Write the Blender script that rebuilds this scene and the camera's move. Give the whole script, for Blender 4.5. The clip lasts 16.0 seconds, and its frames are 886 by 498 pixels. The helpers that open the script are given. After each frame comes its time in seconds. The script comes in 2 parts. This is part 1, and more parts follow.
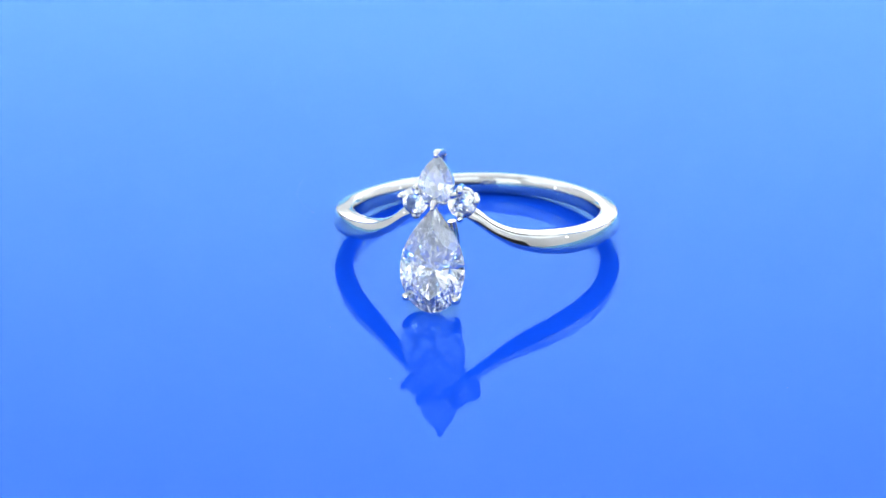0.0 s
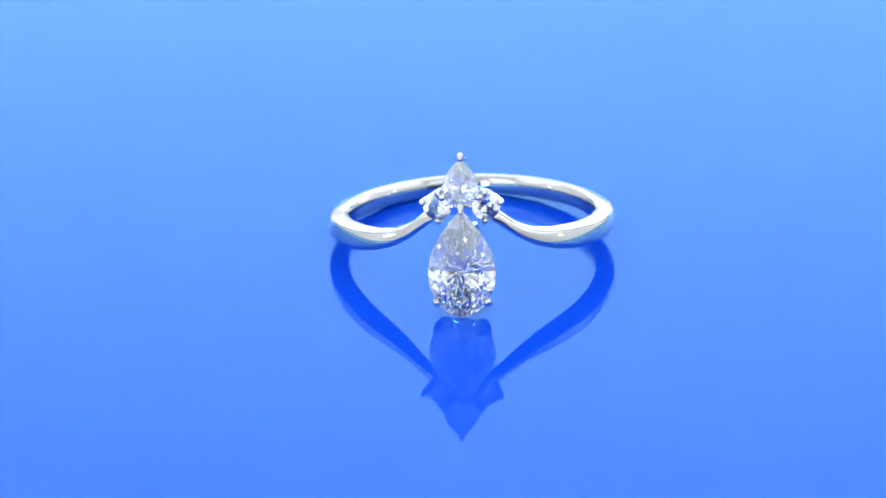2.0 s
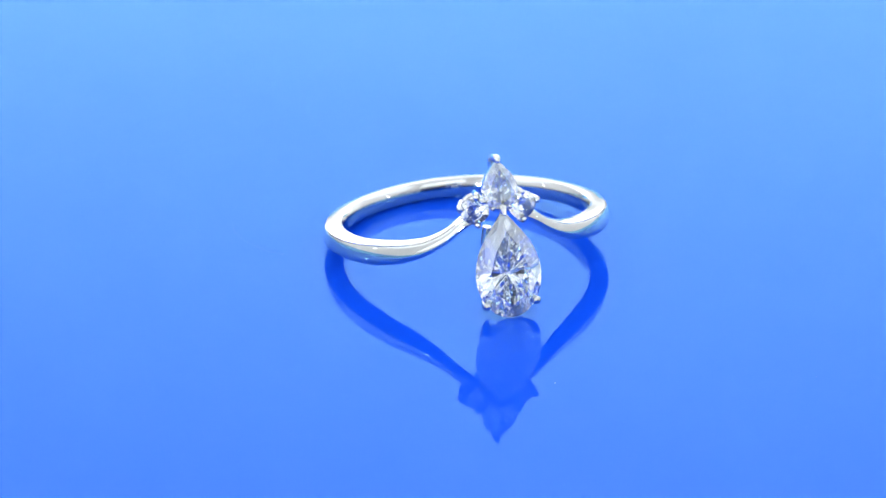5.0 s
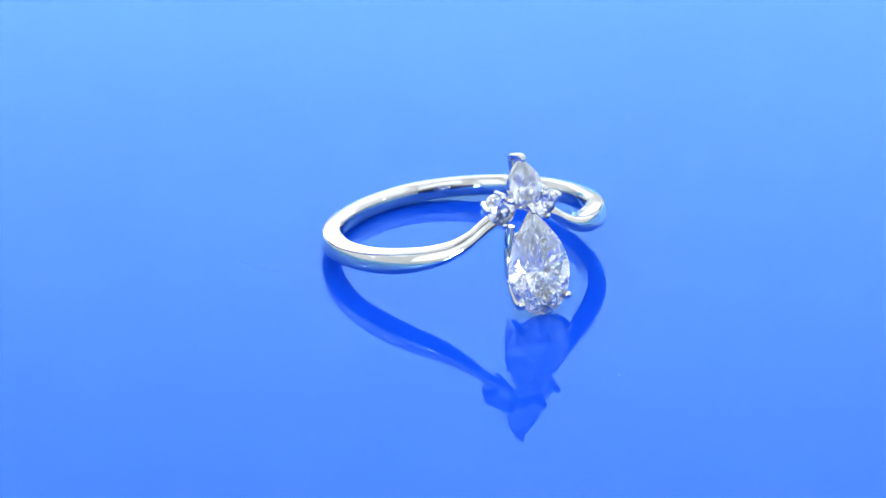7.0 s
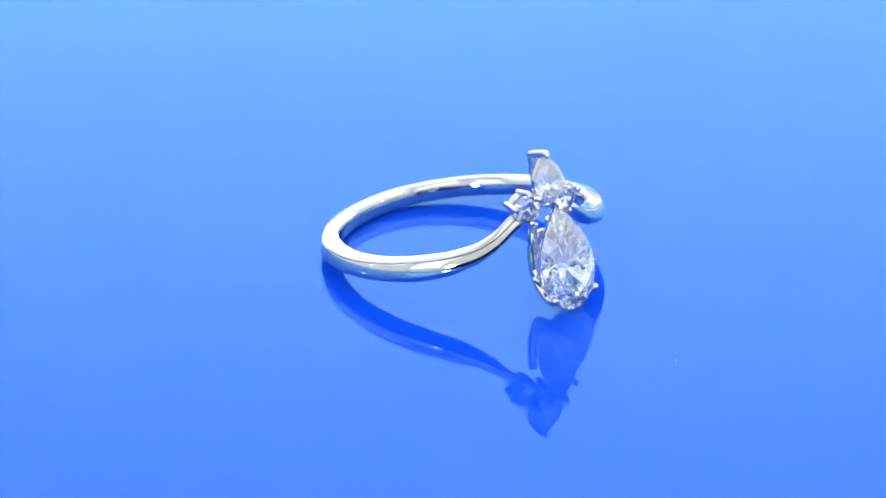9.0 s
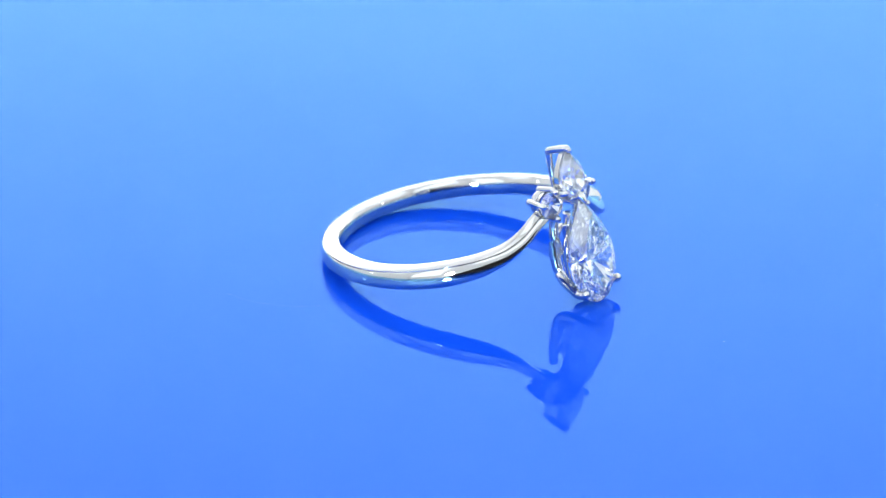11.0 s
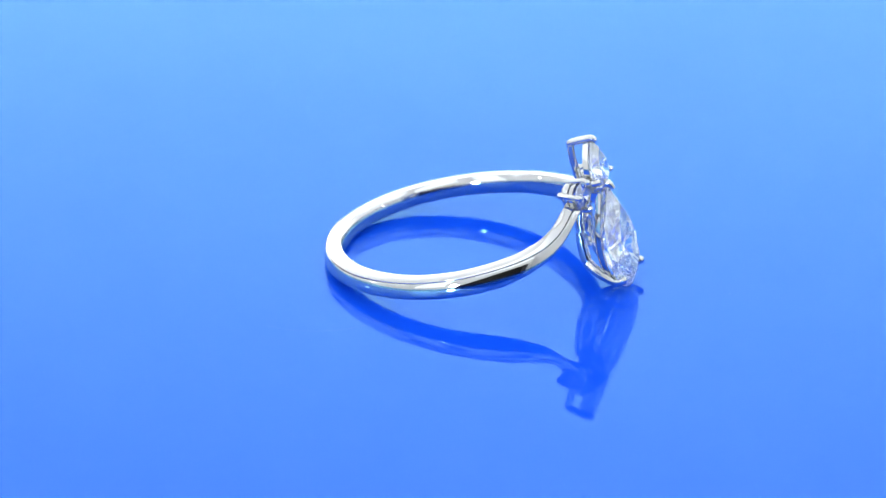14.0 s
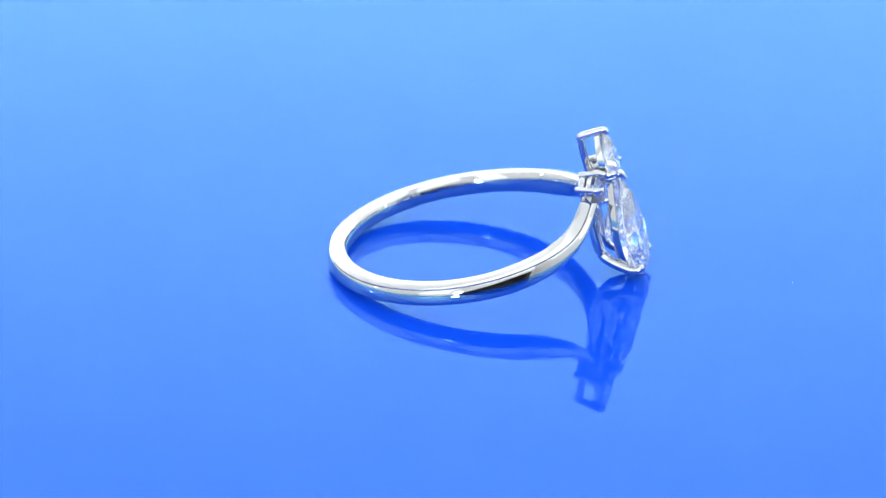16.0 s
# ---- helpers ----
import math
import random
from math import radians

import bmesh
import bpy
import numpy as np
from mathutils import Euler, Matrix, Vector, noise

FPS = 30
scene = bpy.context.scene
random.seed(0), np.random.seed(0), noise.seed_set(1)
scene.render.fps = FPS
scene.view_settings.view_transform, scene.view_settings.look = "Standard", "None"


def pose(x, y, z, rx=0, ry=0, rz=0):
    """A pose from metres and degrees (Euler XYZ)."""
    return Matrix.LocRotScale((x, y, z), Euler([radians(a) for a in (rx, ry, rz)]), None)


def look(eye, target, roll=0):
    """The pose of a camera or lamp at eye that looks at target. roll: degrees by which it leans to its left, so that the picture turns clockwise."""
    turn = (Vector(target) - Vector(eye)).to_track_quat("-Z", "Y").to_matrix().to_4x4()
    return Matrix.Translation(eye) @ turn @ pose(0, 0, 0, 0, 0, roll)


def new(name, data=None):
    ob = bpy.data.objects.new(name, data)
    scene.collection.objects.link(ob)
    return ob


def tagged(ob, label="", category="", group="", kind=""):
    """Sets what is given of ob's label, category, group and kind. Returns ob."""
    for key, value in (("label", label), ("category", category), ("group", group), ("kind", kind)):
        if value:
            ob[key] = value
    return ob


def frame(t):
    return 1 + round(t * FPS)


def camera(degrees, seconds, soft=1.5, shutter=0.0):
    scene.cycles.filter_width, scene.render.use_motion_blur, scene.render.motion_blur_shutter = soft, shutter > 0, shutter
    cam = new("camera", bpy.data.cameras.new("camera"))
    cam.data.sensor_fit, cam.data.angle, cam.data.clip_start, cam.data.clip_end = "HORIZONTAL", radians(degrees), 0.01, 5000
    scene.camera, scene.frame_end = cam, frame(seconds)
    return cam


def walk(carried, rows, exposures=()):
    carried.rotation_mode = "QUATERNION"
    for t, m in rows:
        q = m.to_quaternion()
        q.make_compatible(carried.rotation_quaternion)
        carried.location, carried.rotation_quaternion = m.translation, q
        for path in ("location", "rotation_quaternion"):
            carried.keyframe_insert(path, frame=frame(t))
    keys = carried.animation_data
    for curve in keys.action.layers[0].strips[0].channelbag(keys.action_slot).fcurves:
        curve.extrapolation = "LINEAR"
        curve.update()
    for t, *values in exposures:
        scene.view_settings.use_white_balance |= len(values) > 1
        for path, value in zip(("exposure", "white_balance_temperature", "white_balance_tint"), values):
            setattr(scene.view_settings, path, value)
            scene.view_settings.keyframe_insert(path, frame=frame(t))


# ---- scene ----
MM = 0.001
EYE = (-3.51 * MM, -241.97 * MM, 108.59 * MM)
AIM = (-3.51 * MM, 0.74 * MM, 0.0)
cam = camera(13.18, 16.0, soft=1.5)
cam.data.dof.use_dof, cam.data.dof.focus_distance, cam.data.dof.aperture_fstop = True, 0.255, 60
walk(cam, [(0.0, look(EYE, AIM, -0.51)), (16.0, look(EYE, AIM, -0.51))], exposures=[(0.0, 0.34), (16.0, 0.41)])

# ---- light: a white photo tent with soft panels on top and at the sides, a north wall brightened by an added strip, and small round lamps ----
world = bpy.data.worlds.new("studio")
scene.world = world
world.use_nodes = True
world.node_tree.nodes["Background"].inputs["Color"].default_value = (0.9, 0.95, 1.0, 1)
world.node_tree.nodes["Background"].inputs["Strength"].default_value = 0.05


def area(name, eye, target, width, height, watts, colour=(1, 1, 1), shape="RECTANGLE", spread=180):
    lamp = bpy.data.lights.new(name, "AREA")
    lamp.shape, lamp.size, lamp.size_y, lamp.energy, lamp.color = shape, width, height, watts, colour
    lamp.spread = radians(spread)
    ob = new(name, lamp)
    ob.matrix_world = look(eye, target)
    return ob


def round_lamp(azimuth, rise, distance, width, watts):
    """A small round lamp, at degrees from the lens's side of the plate and above it, pointed at the ring."""
    a, e = radians(azimuth), radians(rise)
    eye = (distance * math.cos(e) * math.sin(a), -0.009 - distance * math.cos(e) * math.cos(a), 0.004 + distance * math.sin(e))
    area("lamp_light", eye, (0, -0.009, 0.004), width, width, watts, (1, 0.97, 0.93), "DISK")


area("softbox_light", (0, 0.02, 0.6), (0, 0.02, 0), 0.8, 0.8, 0.5, (0.88, 0.96, 1.0))
for side in (-1, 1):
    area("softbox_light", (side * 0.43, 0.0, 0.27), (0, 0, 0.02), 0.5, 0.36, 0.37, (0.88, 0.96, 1.0))
area("softbox_light", (-0.3, -0.43, 0.26), (-0.3, 0, 0.26), 0.27, 0.42, 0.3, (0.88, 0.96, 1.0))
area("softbox_light", (0.2, -0.43, 0.42), (0.2, 0, 0.42), 0.46, 0.3, 0.35, (0.88, 0.96, 1.0))
# unseen strip, added to brighten the north wall that the plate mirrors
area("wall_fill_light", (0.06, 0.32, -0.018), (0.07, 0.45, 0.28), 0.7, 0.05, 1.8, (0.98, 1.0, 0.99), spread=100)
round_lamp(-14.4, 5.6, 0.34, 0.036, 0.5)
round_lamp(82, 14, 0.34, 0.017, 0.012)
round_lamp(-86, 14, 0.34, 0.017, 0.012)
# light goes round inside the stones many times
scene.cycles.max_bounces, scene.cycles.transmission_bounces, scene.cycles.glossy_bounces = 40, 40, 12


# ---- materials ----
def material(name, base, rough, metal=0.0, ior=1.45):
    m = bpy.data.materials.new(name)
    m.use_nodes = True
    b = m.node_tree.nodes["Principled BSDF"]
    b.inputs["Base Color"].default_value = (*base, 1)
    b.inputs["Roughness"].default_value = rough
    b.inputs["Metallic"].default_value = metal
    b.inputs["IOR"].default_value = ior
    return m


def grain(m, scale, low, high, rough=None, bump=0.0, distance=0.00002):
    """Mottles the base colour between two colours, and the gloss and relief, by noise of two sizes."""
    tree = m.node_tree
    b = tree.nodes["Principled BSDF"]
    place = tree.nodes.new("ShaderNodeTexCoord")
    fine, broad = tree.nodes.new("ShaderNodeTexNoise"), tree.nodes.new("ShaderNodeTexNoise")
    fine.inputs["Scale"].default_value, fine.inputs["Detail"].default_value = scale, 6
    broad.inputs["Scale"].default_value, broad.inputs["Detail"].default_value = scale / 14, 3
    both = tree.nodes.new("ShaderNodeMath")
    both.operation = "MULTIPLY"
    for n, socket in ((fine, 0), (broad, 1)):
        tree.links.new(place.outputs["Object"], n.inputs["Vector"])
        tree.links.new(n.outputs["Fac"], both.inputs[socket])
    ramp = tree.nodes.new("ShaderNodeMapRange")
    ramp.inputs["From Min"].default_value, ramp.inputs["From Max"].default_value = 0.1, 0.42
    tree.links.new(both.outputs[0], ramp.inputs["Value"])
    mix = tree.nodes.new("ShaderNodeMix")
    mix.data_type = "RGBA"
    mix.inputs["A"].default_value, mix.inputs["B"].default_value = (*low, 1), (*high, 1)
    tree.links.new(ramp.outputs["Result"], mix.inputs["Factor"])
    tree.links.new(mix.outputs["Result"], b.inputs["Base Color"])
    if rough:
        r = tree.nodes.new("ShaderNodeMapRange")
        r.inputs["To Min"].default_value, r.inputs["To Max"].default_value = rough
        tree.links.new(ramp.outputs["Result"], r.inputs["Value"])
        tree.links.new(r.outputs["Result"], b.inputs["Roughness"])
    if bump:
        n = tree.nodes.new("ShaderNodeBump")
        n.inputs["Strength"].default_value, n.inputs["Distance"].default_value = bump, distance
        tree.links.new(fine.outputs["Fac"], n.inputs["Height"])
        tree.links.new(n.outputs["Normal"], b.inputs["Normal"])
    return m


blue_acrylic = bpy.data.materials.new("blue_acrylic")
blue_acrylic.use_nodes = True
tree = blue_acrylic.node_tree
tree.nodes.remove(tree.nodes["Principled BSDF"])
body, gloss, edge, mixed = (tree.nodes.new("ShaderNode" + n) for n in ("BsdfDiffuse", "BsdfGlossy", "Fresnel", "MixShader"))
place, mottle, ramp = (tree.nodes.new("ShaderNode" + n) for n in ("TexCoord", "TexNoise", "ValToRGB"))
mottle.inputs["Scale"].default_value, mottle.inputs["Detail"].default_value = 300, 5
ramp.color_ramp.elements[0].color, ramp.color_ramp.elements[1].color = (0.0045, 0.079, 0.84, 1), (0.005, 0.083, 0.87, 1)
tree.links.new(place.outputs["Object"], mottle.inputs["Vector"])
tree.links.new(mottle.outputs["Fac"], ramp.inputs["Fac"])
tree.links.new(ramp.outputs["Color"], body.inputs["Color"])
gloss.inputs["Color"].default_value, gloss.inputs["Roughness"].default_value = (0.335, 0.745, 1.0, 1), 0.012
edge.inputs["IOR"].default_value = 1.49
tree.links.new(edge.outputs[0], mixed.inputs[0])
# a little of the light goes on to the mirror sheet added for the rear face
clear, inside = tree.nodes.new("ShaderNodeBsdfTransparent"), tree.nodes.new("ShaderNodeMixShader")
inside.inputs[0].default_value = 0.085
tree.links.new(body.outputs[0], inside.inputs[1])
tree.links.new(clear.outputs[0], inside.inputs[2])
tree.links.new(inside.outputs[0], mixed.inputs[1])
tree.links.new(gloss.outputs[0], mixed.inputs[2])
tree.links.new(mixed.outputs[0], tree.nodes["Material Output"].inputs["Surface"])
rear_mirror = material("rear_mirror", (0.5, 0.7, 0.9), 0.03, 1.0)
white_gold = grain(material("white_gold", (0.44, 0.44, 0.44), 0.04, 1.0), 1500,
                   (0.555, 0.565, 0.57), (0.605, 0.615, 0.62), (0.02, 0.045))
fabric = grain(material("tent_fabric", (0.85, 0.85, 0.85), 0.9), 700, (0.82, 0.82, 0.82), (0.87, 0.87, 0.87), None, 0.2, 0.0003)
black_plastic = grain(material("black_plastic", (0.02, 0.02, 0.02), 0.4), 900, (0.016, 0.016, 0.017), (0.026, 0.026, 0.026), (0.35, 0.5))
grey_cloth = grain(material("grey_cloth", (0.12, 0.115, 0.11), 0.9), 700, (0.10, 0.096, 0.09), (0.14, 0.135, 0.125), None, 0.2, 0.0003)
dust = grain(material("dust", (0.35, 0.4, 0.5), 0.9), 9000, (0.25, 0.3, 0.42), (0.4, 0.45, 0.6))
dark_dust = grain(material("dark_dust", (0.05, 0.09, 0.25), 0.9), 9000, (0.03, 0.06, 0.2), (0.06, 0.1, 0.3))

diamond = bpy.data.materials.new("diamond")
diamond.use_nodes = True
tree = diamond.node_tree
tree.nodes.remove(tree.nodes["Principled BSDF"])
glass = tree.nodes.new("ShaderNodeBsdfGlass")
glass.inputs["IOR"].default_value = 2.417
glass.inputs["Roughness"].default_value = 0.0
glass.inputs["Color"].default_value = (0.98, 0.992, 1, 1)
tree.links.new(glass.outputs[0], tree.nodes["Material Output"].inputs["Surface"])


# ---- building helpers ----
def mesh_of(name, bm, mat, smooth=True, sharp=35):
    bmesh.ops.recalc_face_normals(bm, faces=bm.faces)
    for f in bm.faces:
        f.smooth = smooth
    if smooth:
        for e in bm.edges:
            if len(e.link_faces) == 2 and e.calc_face_angle(0) > radians(sharp):
                e.smooth = False
    me = bpy.data.meshes.new(name)
    bm.to_mesh(me)
    bm.free()
    me.materials.append(mat)
    return me


def part(name, bm, mat, parent=None, label="", smooth=True, sharp=35):
    ob = new(name, mesh_of(name, bm, mat, smooth, sharp))
    ob.parent = parent
    if label:
        ob["label"] = label
    return ob


def lathe(bm, outline, steps=96, cx=0.0, cy=0.0):
    """Turns (radius, height) points about the upright axis; an end at radius 0 closes to one point."""
    rings = []
    for r, z in outline:
        if r == 0:
            rings.append([bm.verts.new((cx, cy, z))])
        else:
            rings.append([bm.verts.new((cx + r * math.cos(2 * math.pi * i / steps), cy + r * math.sin(2 * math.pi * i / steps), z)) for i in range(steps)])
    for a, b in zip(rings, rings[1:]):
        for i in range(steps):
            j = (i + 1) % steps
            quad = [a[i % len(a)], a[j % len(a)], b[j % len(b)], b[i % len(b)]]
            quad = list(dict.fromkeys(quad))
            if len(quad) > 2:
                bm.faces.new(quad)


def box(bm, x0, y0, z0, x1, y1, z1):
    m = Matrix.Translation(((x0 + x1) / 2, (y0 + y1) / 2, (z0 + z1) / 2)) @ Matrix.Diagonal((x1 - x0, y1 - y0, z1 - z0, 1))
    bmesh.ops.create_cube(bm, size=1, matrix=m)


def tube(bm, points, radii, sides=12, closed=False, flat=1.0, cap=True):
    """A round rod along points (millimetres), its radius given at each point, with domed ends."""
    pts = [Vector(p) * MM for p in points]
    n = len(pts)
    loops = []
    up = Vector((0.13, 0.21, 0.97)).normalized()
    for i, p in enumerate(pts):
        a, b = (pts[(i - 1) % n], pts[(i + 1) % n]) if closed else (pts[max(i - 1, 0)], pts[min(i + 1, n - 1)])
        t = (b - a).normalized()
        u = t.cross(up)
        if u.length < 0.2:
            u = t.cross(Vector((1, 0, 0)))
        u.normalize()
        v = u.cross(t).normalized()
        r = radii[i] * MM
        loops.append([bm.verts.new(p + u * r * math.cos(2 * math.pi * k / sides) + v * r * flat * math.sin(2 * math.pi * k / sides)) for k in range(sides)])
    for i in range(n if closed else n - 1):
        a, b = loops[i], loops[(i + 1) % n]
        for k in range(sides):
            bm.faces.new((a[k], a[(k + 1) % sides], b[(k + 1) % sides], b[k]))
    if cap and not closed:
        bm.faces.new(loops[0])
        bm.faces.new(loops[-1])


def bend(points, steps=8):
    """A smooth line through points."""
    pts = [Vector(p) for p in points]
    pts = [2 * pts[0] - pts[1]] + pts + [2 * pts[-1] - pts[-2]]
    out = []
    for a, b, c, d in zip(pts, pts[1:], pts[2:], pts[3:]):
        for i in range(steps):
            s = i / steps
            out.append(0.5 * (2 * b + (c - a) * s + (2 * a - 5 * b + 4 * c - d) * s * s + (3 * b - a - 3 * c + d) * s ** 3))
    out.append(pts[-2])
    return out


# ---- the setting: tent, table, turntable ----
def tent():
    for name, b in (("wall_north", (-0.47, 0.45, -0.03, 0.47, 0.47, 0.62)), ("wall_east", (0.45, -0.45, -0.03, 0.47, 0.45, 0.62)),
                    ("wall_west", (-0.47, -0.45, -0.03, -0.45, 0.45, 0.62)), ("ceiling", (-0.47, -0.47, 0.62, 0.47, 0.47, 0.63)),
                    ("floor", (-0.47, -0.47, -0.05, 0.47, 0.47, -0.03))):
        bm = bmesh.new()
        box(bm, *b)
        tagged(part(name, bm, fabric, smooth=False), "plain white fabric of a photo tent", "floor" if name == "floor" else "tent wall", kind="structure")
    # the unseen front is cut open along the bottom so that the metal mirrors dark streaks
    bm = bmesh.new()
    edge_line = ((-0.47, -0.03), (-0.2, -0.03), (-0.04, 0.05), (0.12, 0.12), (0.26, 0.15), (0.43, 0.15), (0.43, -0.03), (0.47, -0.03), (0.47, 0.62), (-0.47, 0.62))
    front, back = ([bm.verts.new((x, y, z)) for x, z in edge_line] for y in (-0.45, -0.47))
    bm.faces.new(front)
    bm.faces.new(back)
    for k in range(len(front)):
        n = (k + 1) % len(front)
        bm.faces.new((front[k], front[n], back[n], back[k]))
    tagged(part("wall_south", bm, fabric, smooth=False), "white fabric front of a photo tent, cut open for dark reflections", "tent wall", kind="structure")
    # unseen dark cloth, added behind the opening for the metal to mirror
    bm = bmesh.new()
    box(bm, -0.47, -0.75, -0.05, 0.6, -0.74, 0.45)
    tagged(part("backdrop", bm, grey_cloth, smooth=False), "unseen dark grey cloth outside the tent, added for dark reflections", "backdrop", kind="structure")


def turntable():
    base = tagged(new("turntable"), "glossy blue acrylic turntable plate under the ring", "turntable")
    bm = bmesh.new()
    lathe(bm, [(0, -0.006), (0.158, -0.006), (0.1595, -0.005), (0.16, -0.004), (0.16, -0.002), (0.1595, -0.0008), (0.1585, -0.0002), (0.157, 0), (0, 0)], 160)
    part("plate", bm, blue_acrylic, base, "mirror-glossy blue acrylic plate", smooth=False)
    # added sheet: stands in for the acrylic's rear face, gives a faint second reflection
    bm = bmesh.new()
    lathe(bm, [(0, -0.0016), (0.156, -0.0016), (0.156, -0.001), (0, -0.001)], 96)
    part("rear_mirror", bm, rear_mirror, base, "added mirror sheet for the plate's faint second reflection", smooth=False)
    bm = bmesh.new()
    lathe(bm, [(0, -0.03), (0.07, -0.03), (0.072, -0.028), (0.072, -0.008), (0.07, -0.006), (0, -0.006)], 96)
    part("motor_base", bm, black_plastic, base)
    # a hair and a few specks of dust
    bm = bmesh.new()
    tube(bm, bend([(-17.3, 8.4, 0.02), (-17.15, 6.6, 0.03), (-16.5, 4.7, 0.05), (-15.4, 3.2, 0.04), (-14.3, 2.4, 0.03)], 8), [0.0036] * 33, 6)
    part("hair", bm, dark_dust, base, "thin dark hair")
    for k, (x, y, size, mat) in enumerate(((0.2, -20.9, 0.03, dust), (0.9, -17.3, 0.04, dark_dust), (24.7, -13.9, 0.04, dark_dust), (16.9, -23.0, 0.035, dark_dust),
                                           (-14.5, 2.35, 0.05, dark_dust), (-6.3, -15.0, 0.03, dark_dust), (-13.4, -8.2, 0.04, dark_dust))):
        bm = bmesh.new()
        tube(bm, bend([(x, y, 0.03), (x + size * 1.5, y + size * (k % 3 - 1), 0.05), (x + size * 3, y + size * 1.2 * (k % 2), 0.03)], 3), [size * f for f in (0.15, 0.3, 0.4, 0.4, 0.35, 0.25, 0.1)], 6)
        part("dust_speck", bm, mat, base)
    return base


# ---- the ring, in its own space: finger axis along z, stones at -y, back of the band at +y ----
INNER, OUTER = 8.38, 9.82
TOP = ([0, 8, 12, 16, 22, 31, 42, 55, 70, 90, 120, 150, 180], [4.35, 4.25, 4.02, 3.7, 2.85, 2.2, 1.88, 1.68, 1.46, 1.28, 1.2, 1.22, 1.27])
BOTTOM = ([0, 8, 14, 18, 22, 31, 42, 55, 70, 100, 140, 180], [3.75, 3.55, 3.0, 2.5, 1.95, 1.1, 0.52, 0.15, 0.02, -0.08, -0.06, 0.0])


def soft(table, a):
    """The table's value at a degrees from the front, smoothed over some degrees."""
    return sum(np.interp(abs(a + d), *table) for d in (-3, -2, -1, 0, 1, 2, 3)) / 7


def make_band(parent):
    bm = bmesh.new()
    loops = []
    start, n = 11.0, 200
    for i in range(n + 1):
        a = start + (360 - 2 * start) * i / n
        d = a if a <= 180 else a - 360
        t, b = soft(TOP, d), soft(BOTTOM, d)
        h = t - b
        inner = INNER + 0.35 * max(0.0, 1 - (abs(d) - 10) / 26)
        section = []
        # inside, gently domed for comfort
        for k in range(11):
            s = k / 10
            section.append((inner + (0.22 if s > 0.5 else 0.2) * abs(2 * s - 1) ** 2.4, b + 0.06 + (h + 0.05) * s))
        # top face, nearly flat, to a fine step along its outer edge
        bulge = 0.04 + 0.1 * math.sin(radians(d)) ** 2
        rim = OUTER + bulge - 0.29
        for f, lift in ((0.0, 0.1), (0.1, 0.15), (0.3, 0.15), (0.6, 0.11), (0.85, 0.05), (1.0, 0.0)):
            section.append((inner + 0.26 + (rim - inner - 0.26) * f, t + lift))
        section.append((rim + 0.02, t - 0.15))
        section.append((rim + 0.05, t - 0.15))
        section.append((rim + 0.09, t - 0.06))
        # outside: a rounded upper face down to a soft edge, then a slanted underside
        mid = b + 0.38 * h
        low, high = math.sin(radians(12)), math.sin(radians(55))
        for k in range(1, 11):
            turn = radians(55 - 43 * k / 10)
            section.append((OUTER + bulge - 0.47 * (math.cos(radians(12)) - math.cos(turn)), mid + (t - 0.06 - mid) * (math.sin(turn) - low) / (high - low)))
        for f, cut in ((0.1, 0.0), (0.28, 0.016), (0.38, 0.04), (0.5, 0.1), (0.65, 0.2), (0.8, 0.33), (0.92, 0.45), (1.0, 0.56)):
            section.append((OUTER + bulge - cut, mid - (mid - b) * f))
        section.append((inner + 0.5, b))
        q = radians(a)
        loops.append([bm.verts.new((r * MM * math.sin(q), -r * MM * math.cos(q), z * MM)) for r, z in section])
    for a, b in zip(loops, loops[1:]):
        m = len(a)
        for k in range(m):
            bm.faces.new((a[k], a[(k + 1) % m], b[(k + 1) % m], b[k]))
    bm.faces.new(loops[0])
    bm.faces.new(loops[-1])
    return part("band", bm, white_gold, parent, "polished white gold band curving up to the stones", sharp=24)


def pear(w, above, below, a):
    """The outline of a pear cut, a degrees from its point: x and z about the centre of its round end."""
    q = radians(a)
    x, z = math.sin(q), math.cos(q)
    if z <= 0:
        return w * x, below * z
    s = abs(a if a <= 180 else 360 - a) / 90
    return w * math.copysign(math.sin(s * math.pi / 2) ** (1.32 - 0.25 * s), x) if s else 0.0, above * (1 - s ** 1.12) ** 1.0 if s < 1 else 0.0


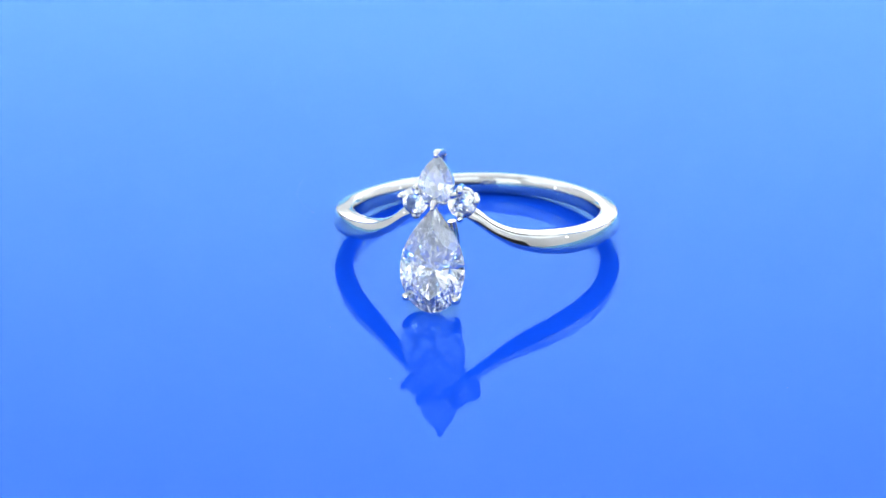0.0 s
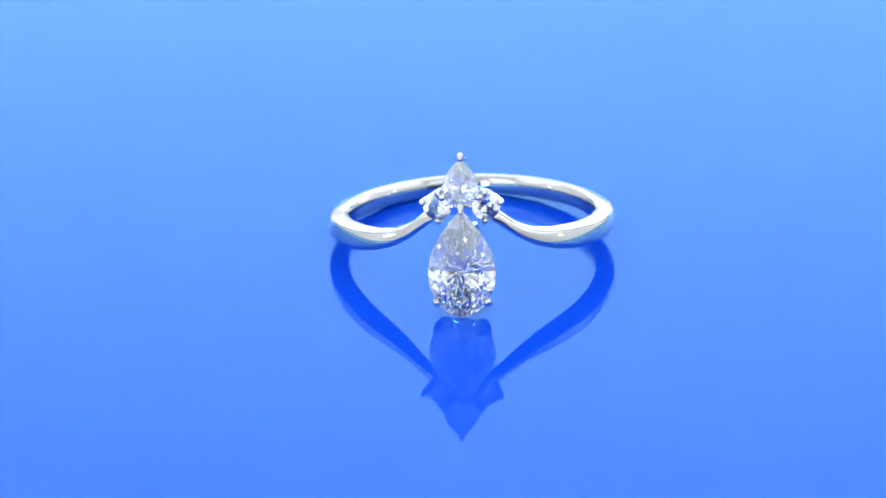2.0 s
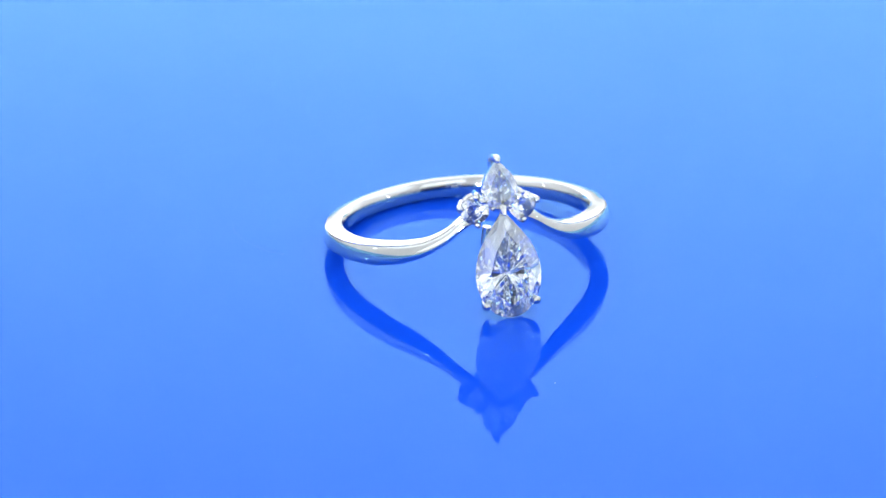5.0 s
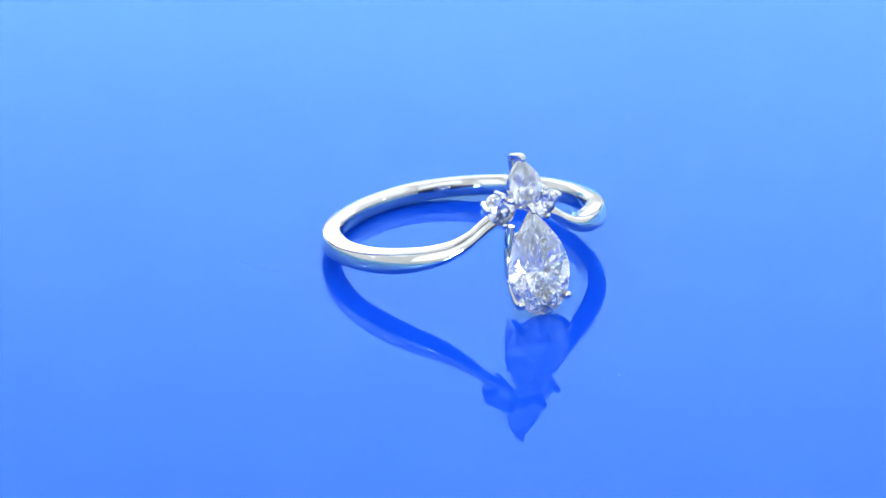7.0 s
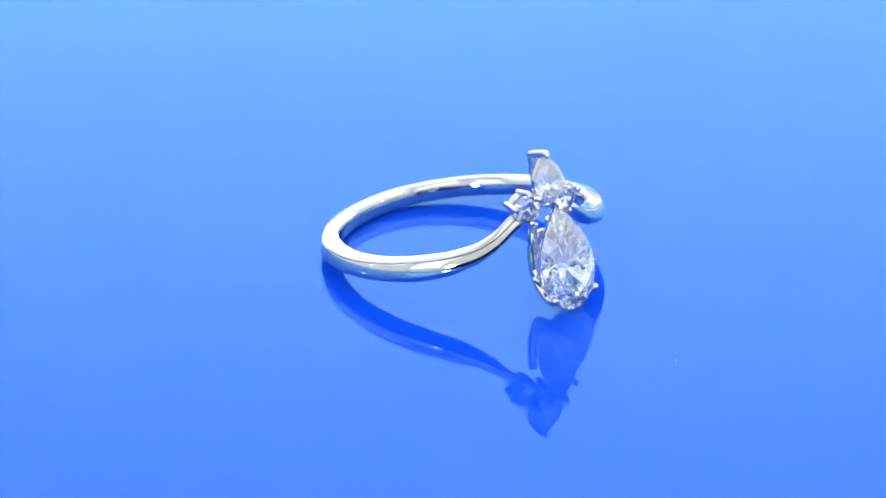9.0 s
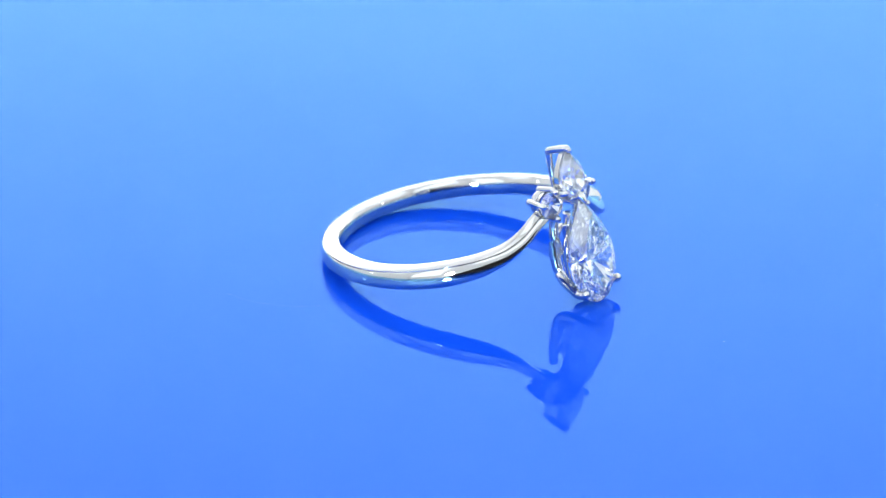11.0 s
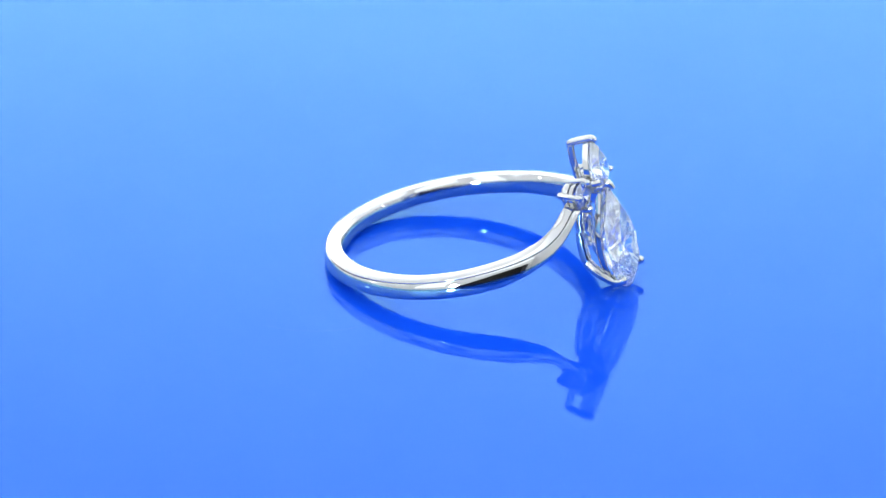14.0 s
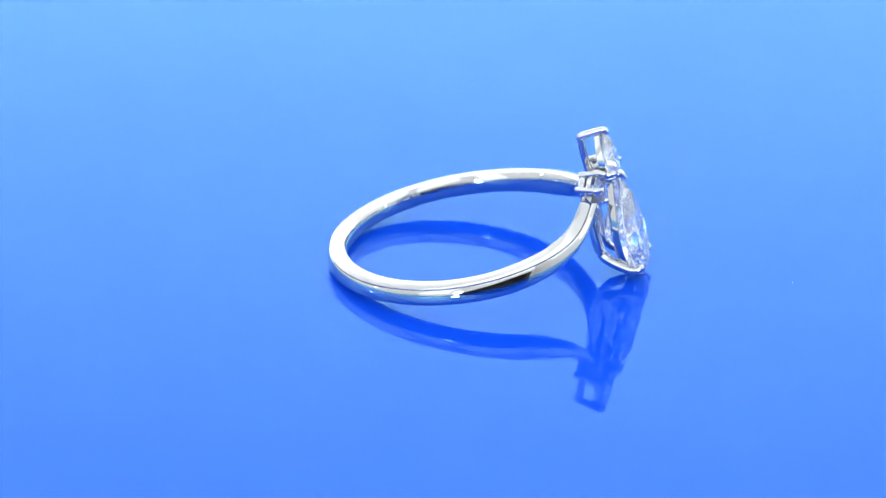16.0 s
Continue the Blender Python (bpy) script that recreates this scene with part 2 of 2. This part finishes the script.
def gem(outline, crown, pavilion, table=0.56, tall=None, girdle=0.05, seed=1, broken=None):
    """A brilliant cut on an outline (degrees to x, z in millimetres); its table looks along -y, the girdle lies at y = 0.
    Eight main facets meet at the culet; above the height broken the pavilion is cut again into many small facets, each a little off, as hand-cut ones are."""
    bm = bmesh.new()
    rnd = random.Random(seed)
    line = [Vector((*outline(a / 2), 0)) for a in range(721)]
    way = np.concatenate([[0], np.cumsum([(b - a).length for a, b in zip(line, line[1:])])])

    def even(k, count):
        """The point of the outline at k of count equal steps round it."""
        return outline(float(np.interp(way[-1] * ((k / count) % 1), way, np.arange(721) / 2)) % 360)

    def row(count, offset, wide, y, high=None, slip=0.0):
        out = []
        for k in range(count):
            x, z = even(k + offset, count)
            w = 1 + rnd.uniform(-slip, slip)
            out.append(bm.verts.new((x * wide * w * MM, y * (1 + rnd.uniform(-slip, slip)) * MM, z * (high or wide) * w * MM)))
        return out

    tall = tall or table
    top = row(8, 0, table, -crown, tall)
    star = row(8, 0.5, (1 + table) / 2 + 0.05, -crown * 0.55, (1 + tall) / 2 + 0.03)
    g1 = row(32, 0, 1.0, -girdle)
    g2 = row(32, 0, 1.0, girdle)
    low = row(8, 0.5, 0.25, pavilion * 0.77, None, 0.02)
    culet = bm.verts.new((0, pavilion * MM, 0))
    bm.faces.new(top)
    for k in range(8):
        n, p = (k + 1) % 8, (k - 1) % 8
        bm.faces.new((top[k], top[n], star[k]))
        bm.faces.new((top[k], star[k], g1[4 * k]))
        bm.faces.new((top[k], g1[4 * k], star[p]))
        for j in range(4):
            bm.faces.new((star[k], g1[4 * k + j], g1[(4 * k + j + 1) % 32]))
            bm.faces.new((low[k], g2[4 * k + j], g2[(4 * k + j + 1) % 32]))
        bm.faces.new((culet, low[p], g2[4 * k]))
        bm.faces.new((culet, g2[4 * k], low[k]))
    for k in range(32):
        bm.faces.new((g1[k], g1[(k + 1) % 32], g2[(k + 1) % 32], g2[k]))
    if broken is not None:
        for bulge, least in ((0.11, 0.5), (0.05, 0.3)):
            again = [f for f in bm.faces if f.calc_center_median().y > girdle * 1.5 * MM and f.calc_center_median().z > broken * MM]
            edges = {e for f in again for e in f.edges if min(v.co.y for v in e.verts) > girdle * 1.5 * MM or max(v.co.y for v in e.verts) > girdle * 2 * MM}
            edges = [e for e in edges if e.calc_length() > least * MM]
            made = bmesh.ops.subdivide_edges(bm, edges=edges, cuts=1, use_grid_fill=True)
            for v in made["geom_inner"]:
                if isinstance(v, bmesh.types.BMVert):
                    v.co.y += bulge * pavilion * rnd.uniform(0.2, 1.6) * MM
            bmesh.ops.triangulate(bm, faces=[f for f in bm.faces if len(f.verts) > 4 and f.calc_center_median().y > girdle * MM])
    return bm


def put(ob, m):
    ob.matrix_local = m
    return ob


def collar(outline, to, rows, thick=0.16):
    """A thin wall that follows an outline: rows of (scale, depth) from the stone's side to the back; to: from the stone's space to the ring's."""
    bm = bmesh.new()
    count = 72
    loops = []
    for s, y, inset in [(s, y, 0) for s, y in rows] + [(s, y, thick) for s, y in reversed(rows)]:
        loop = []
        for k in range(count):
            x, z = outline(360 * k / count)
            size = max(math.hypot(x, z), 0.01)
            loop.append(bm.verts.new(Vector(to(x * (s - inset / size), y, z * (s - inset / size))) * MM))
        loops.append(loop)
    for a, b in zip(loops, loops[1:] + loops[:1]):
        for k in range(count):
            bm.faces.new((a[k], a[(k + 1) % count], b[(k + 1) % count], b[k]))
    return bm


def prong(parent, points, radii, bead=0.0):
    """A wire claw with a bead at its end."""
    line = bend(points, 6)
    n = len(line)
    rr = [float(np.interp(i / (n - 1), np.linspace(0, 1, len(radii)), radii)) for i in range(n)]
    bm = bmesh.new()
    tube(bm, line, rr)
    if bead:
        bmesh.ops.create_uvsphere(bm, u_segments=14, v_segments=10, radius=bead * MM, matrix=Matrix.Translation(line[-1] * MM))
    return part("prong", bm, white_gold, parent, sharp=60)


def make_ring():
    ring = tagged(new("finger_ring"), "polished white gold ring with pear and round diamonds", "ring")
    make_band(ring)

    # large pear diamond, hanging from the peak of the band
    big_shape = lambda a: pear(2.25, 4.5, 2.9, a)
    seat = Matrix.Translation((0, -11.4 * MM, 0.2 * MM)) @ pose(0, 0, 0, -7)
    at = lambda x, y, z: (seat @ Vector((x * MM, y * MM, z * MM))) / MM
    bm = bmesh.new()
    tube(bm, [(math.sin(radians(a)) * 0.6, -8.95, 1.2 + math.cos(radians(a)) * 1.05) for a in range(0, 360, 10)], [0.32] * 36, 10, closed=True, flat=0.6)
    rail = collar(big_shape, at, [(0.9, 0.52), (0.87, 0.66), (0.81, 0.92), (0.76, 1.1)], 0.15)
    setting = part("pear_setting", bm, white_gold, ring, "open white gold basket with claws", sharp=60)
    part("gallery_rail", rail, white_gold, setting, sharp=60)
    put(part("pear_diamond", gem(big_shape, 0.66, 1.92, 0.6, 0.68, seed=3, broken=0.5), diamond, setting, "large clear pear-cut diamond", smooth=False), seat)
    for sgn in (-1, 1):
        x, z = big_shape(180 - 49)
        x *= sgn
        prong(setting, [(sgn * 0.7, -9.05, 3.0), (sgn * 0.8, -8.95, 2.2), (sgn * 1.0, -9.0, 0.5), (sgn * 1.1, -9.4, -0.9), at(x * 0.9, 0.75, z * 0.93), at(x * 1.01, 0.05, z * 1.03), at(x * 1.0, -0.3, z * 0.99)],
              [0.3, 0.34, 0.38, 0.38, 0.34, 0.28, 0.26], 0.28)
    prong(setting, [(0, -8.9, 4.2), (0, -10.3, 4.5), at(0, -0.15, 4.55), at(0, -0.5, 4.1)], [0.26, 0.3, 0.3, 0.13])

    # small pear diamond above
    small_shape = lambda a: pear(1.2, 2.1, 1.32, a)
    seat_small = Matrix.Translation((0, -10.5 * MM, 5.85 * MM)) @ pose(0, 0, 0, -9)
    on = lambda x, y, z: (seat_small @ Vector((x * MM, y * MM, z * MM))) / MM
    bm = bmesh.new()
    tube(bm, bend([on(0, 1.55, 1.85), on(0, 1.66, 1.2), on(0, 1.68, 0.2), on(0, 1.66, -0.7), on(0, 1.5, -1.5)], 6), [0.26] * 25, 12)
    rail = collar(small_shape, on, [(0.97, 0.22), (0.97, 0.4), (0.95, 0.62)], 0.13)
    setting = part("pear_setting", bm, white_gold, ring, "small open white gold basket with claws", sharp=60)
    part("gallery_rail", rail, white_gold, setting, sharp=60)
    put(part("pear_diamond", gem(small_shape, 0.42, 1.0, 0.6, 0.68, seed=5, broken=0.2), diamond, setting, "small clear pear-cut diamond", smooth=False), seat_small)
    prong(setting, [on(0, 1.62, 1.3), on(0, 1.62, 1.8), on(0, 1.5, 2.02), on(0, 0.6, 2.12), on(0, -0.1, 2.14), on(0, -0.26, 1.98)], [0.22, 0.24, 0.26, 0.26, 0.24, 0.18], 0.19)
    for sgn in (-1, 1):
        # a claw at each side of the round end
        prong(setting, [on(sgn * 0.85, 1.6, -0.75), on(sgn * 1.1, 0.8, -0.65), on(sgn * 1.3, 0.1, -0.62), on(sgn * 1.22, -0.22, -0.62)], [0.24, 0.24, 0.22, 0.2], 0.21)
        x, z = small_shape(152)
        prong(setting, [on(sgn * x * 0.8, 1.5, z * 0.8), on(sgn * x, 0.6, z), on(sgn * x * 1.03, 0.0, z * 1.03)], [0.2, 0.19, 0.15], 0.16)

    # two round diamonds at the shoulders
    for sgn in (-1, 1):
        c, rad = Vector((sgn * 1.63, -9.8, 4.45)), 0.97
        turn = Matrix.Rotation(radians(sgn * 10), 4, "Z")
        circle = lambda a: (rad * math.sin(radians(a)), rad * math.cos(radians(a)))
        bm = bmesh.new()
        tube(bm, [c + turn @ Vector((circle(a)[0] * 0.62, 1.05, circle(a)[1] * 0.62)) for a in range(0, 360, 12)], [0.3] * 30, 8, closed=True)
        rail = collar(circle, lambda x, y, z: c + turn @ Vector((x, y, z)), [(0.96, 0.3), (0.92, 0.45), (0.85, 0.65)], 0.12)
        setting = part("round_setting", bm, white_gold, ring, "white gold claw cup", sharp=60)
        part("gallery_rail", rail, white_gold, setting, sharp=60)
        put(part("round_diamond", gem(circle, 0.3, 0.8, 0.56, seed=7), diamond, setting, "small clear round brilliant diamond", smooth=False), Matrix.Translation(c * MM) @ turn)
        for a in (76, 187, 350):
            x, z = circle(a)
            x *= sgn
            prong(setting, [c + turn @ Vector((x * s, y, z * s)) for s, y in ((0.85, 1.35), (1.0, 0.4), (1.08, -0.05), (1.0, -0.33))], [0.24, 0.23, 0.21, 0.2], 0.23)
    return ring


# ---- what moves: plate and ring turn together at a steady pace ----
RATE, START = 5.91, -20.2
CENTRE = Vector((-1.666 * MM, 1.119 * MM, 0))
TILT, LEAN, FACING = 7.33, 1.7, 4.4


def resting():
    """The ring's pose on the plate: lying on the back of the band and the foot of the large stone."""
    back = Vector((0, OUTER * MM, 0))
    return (Matrix.Translation(CENTRE) @ pose(0, 0, 0, 0, 0, FACING) @ Matrix.Translation(back)
            @ pose(0, 0, 0, -TILT, 0, 0) @ pose(0, 0, 0, 0, -LEAN, 0) @ Matrix.Translation(-back))


def motions():
    rows = [(float(t), pose(0, 0, 0, 0, 0, START + RATE * t)) for t in range(17)]
    walk(plate, rows)
    walk(ring, [(t, m @ resting()) for t, m in rows])


tent()
plate = turntable()
ring = make_ring()
motions()
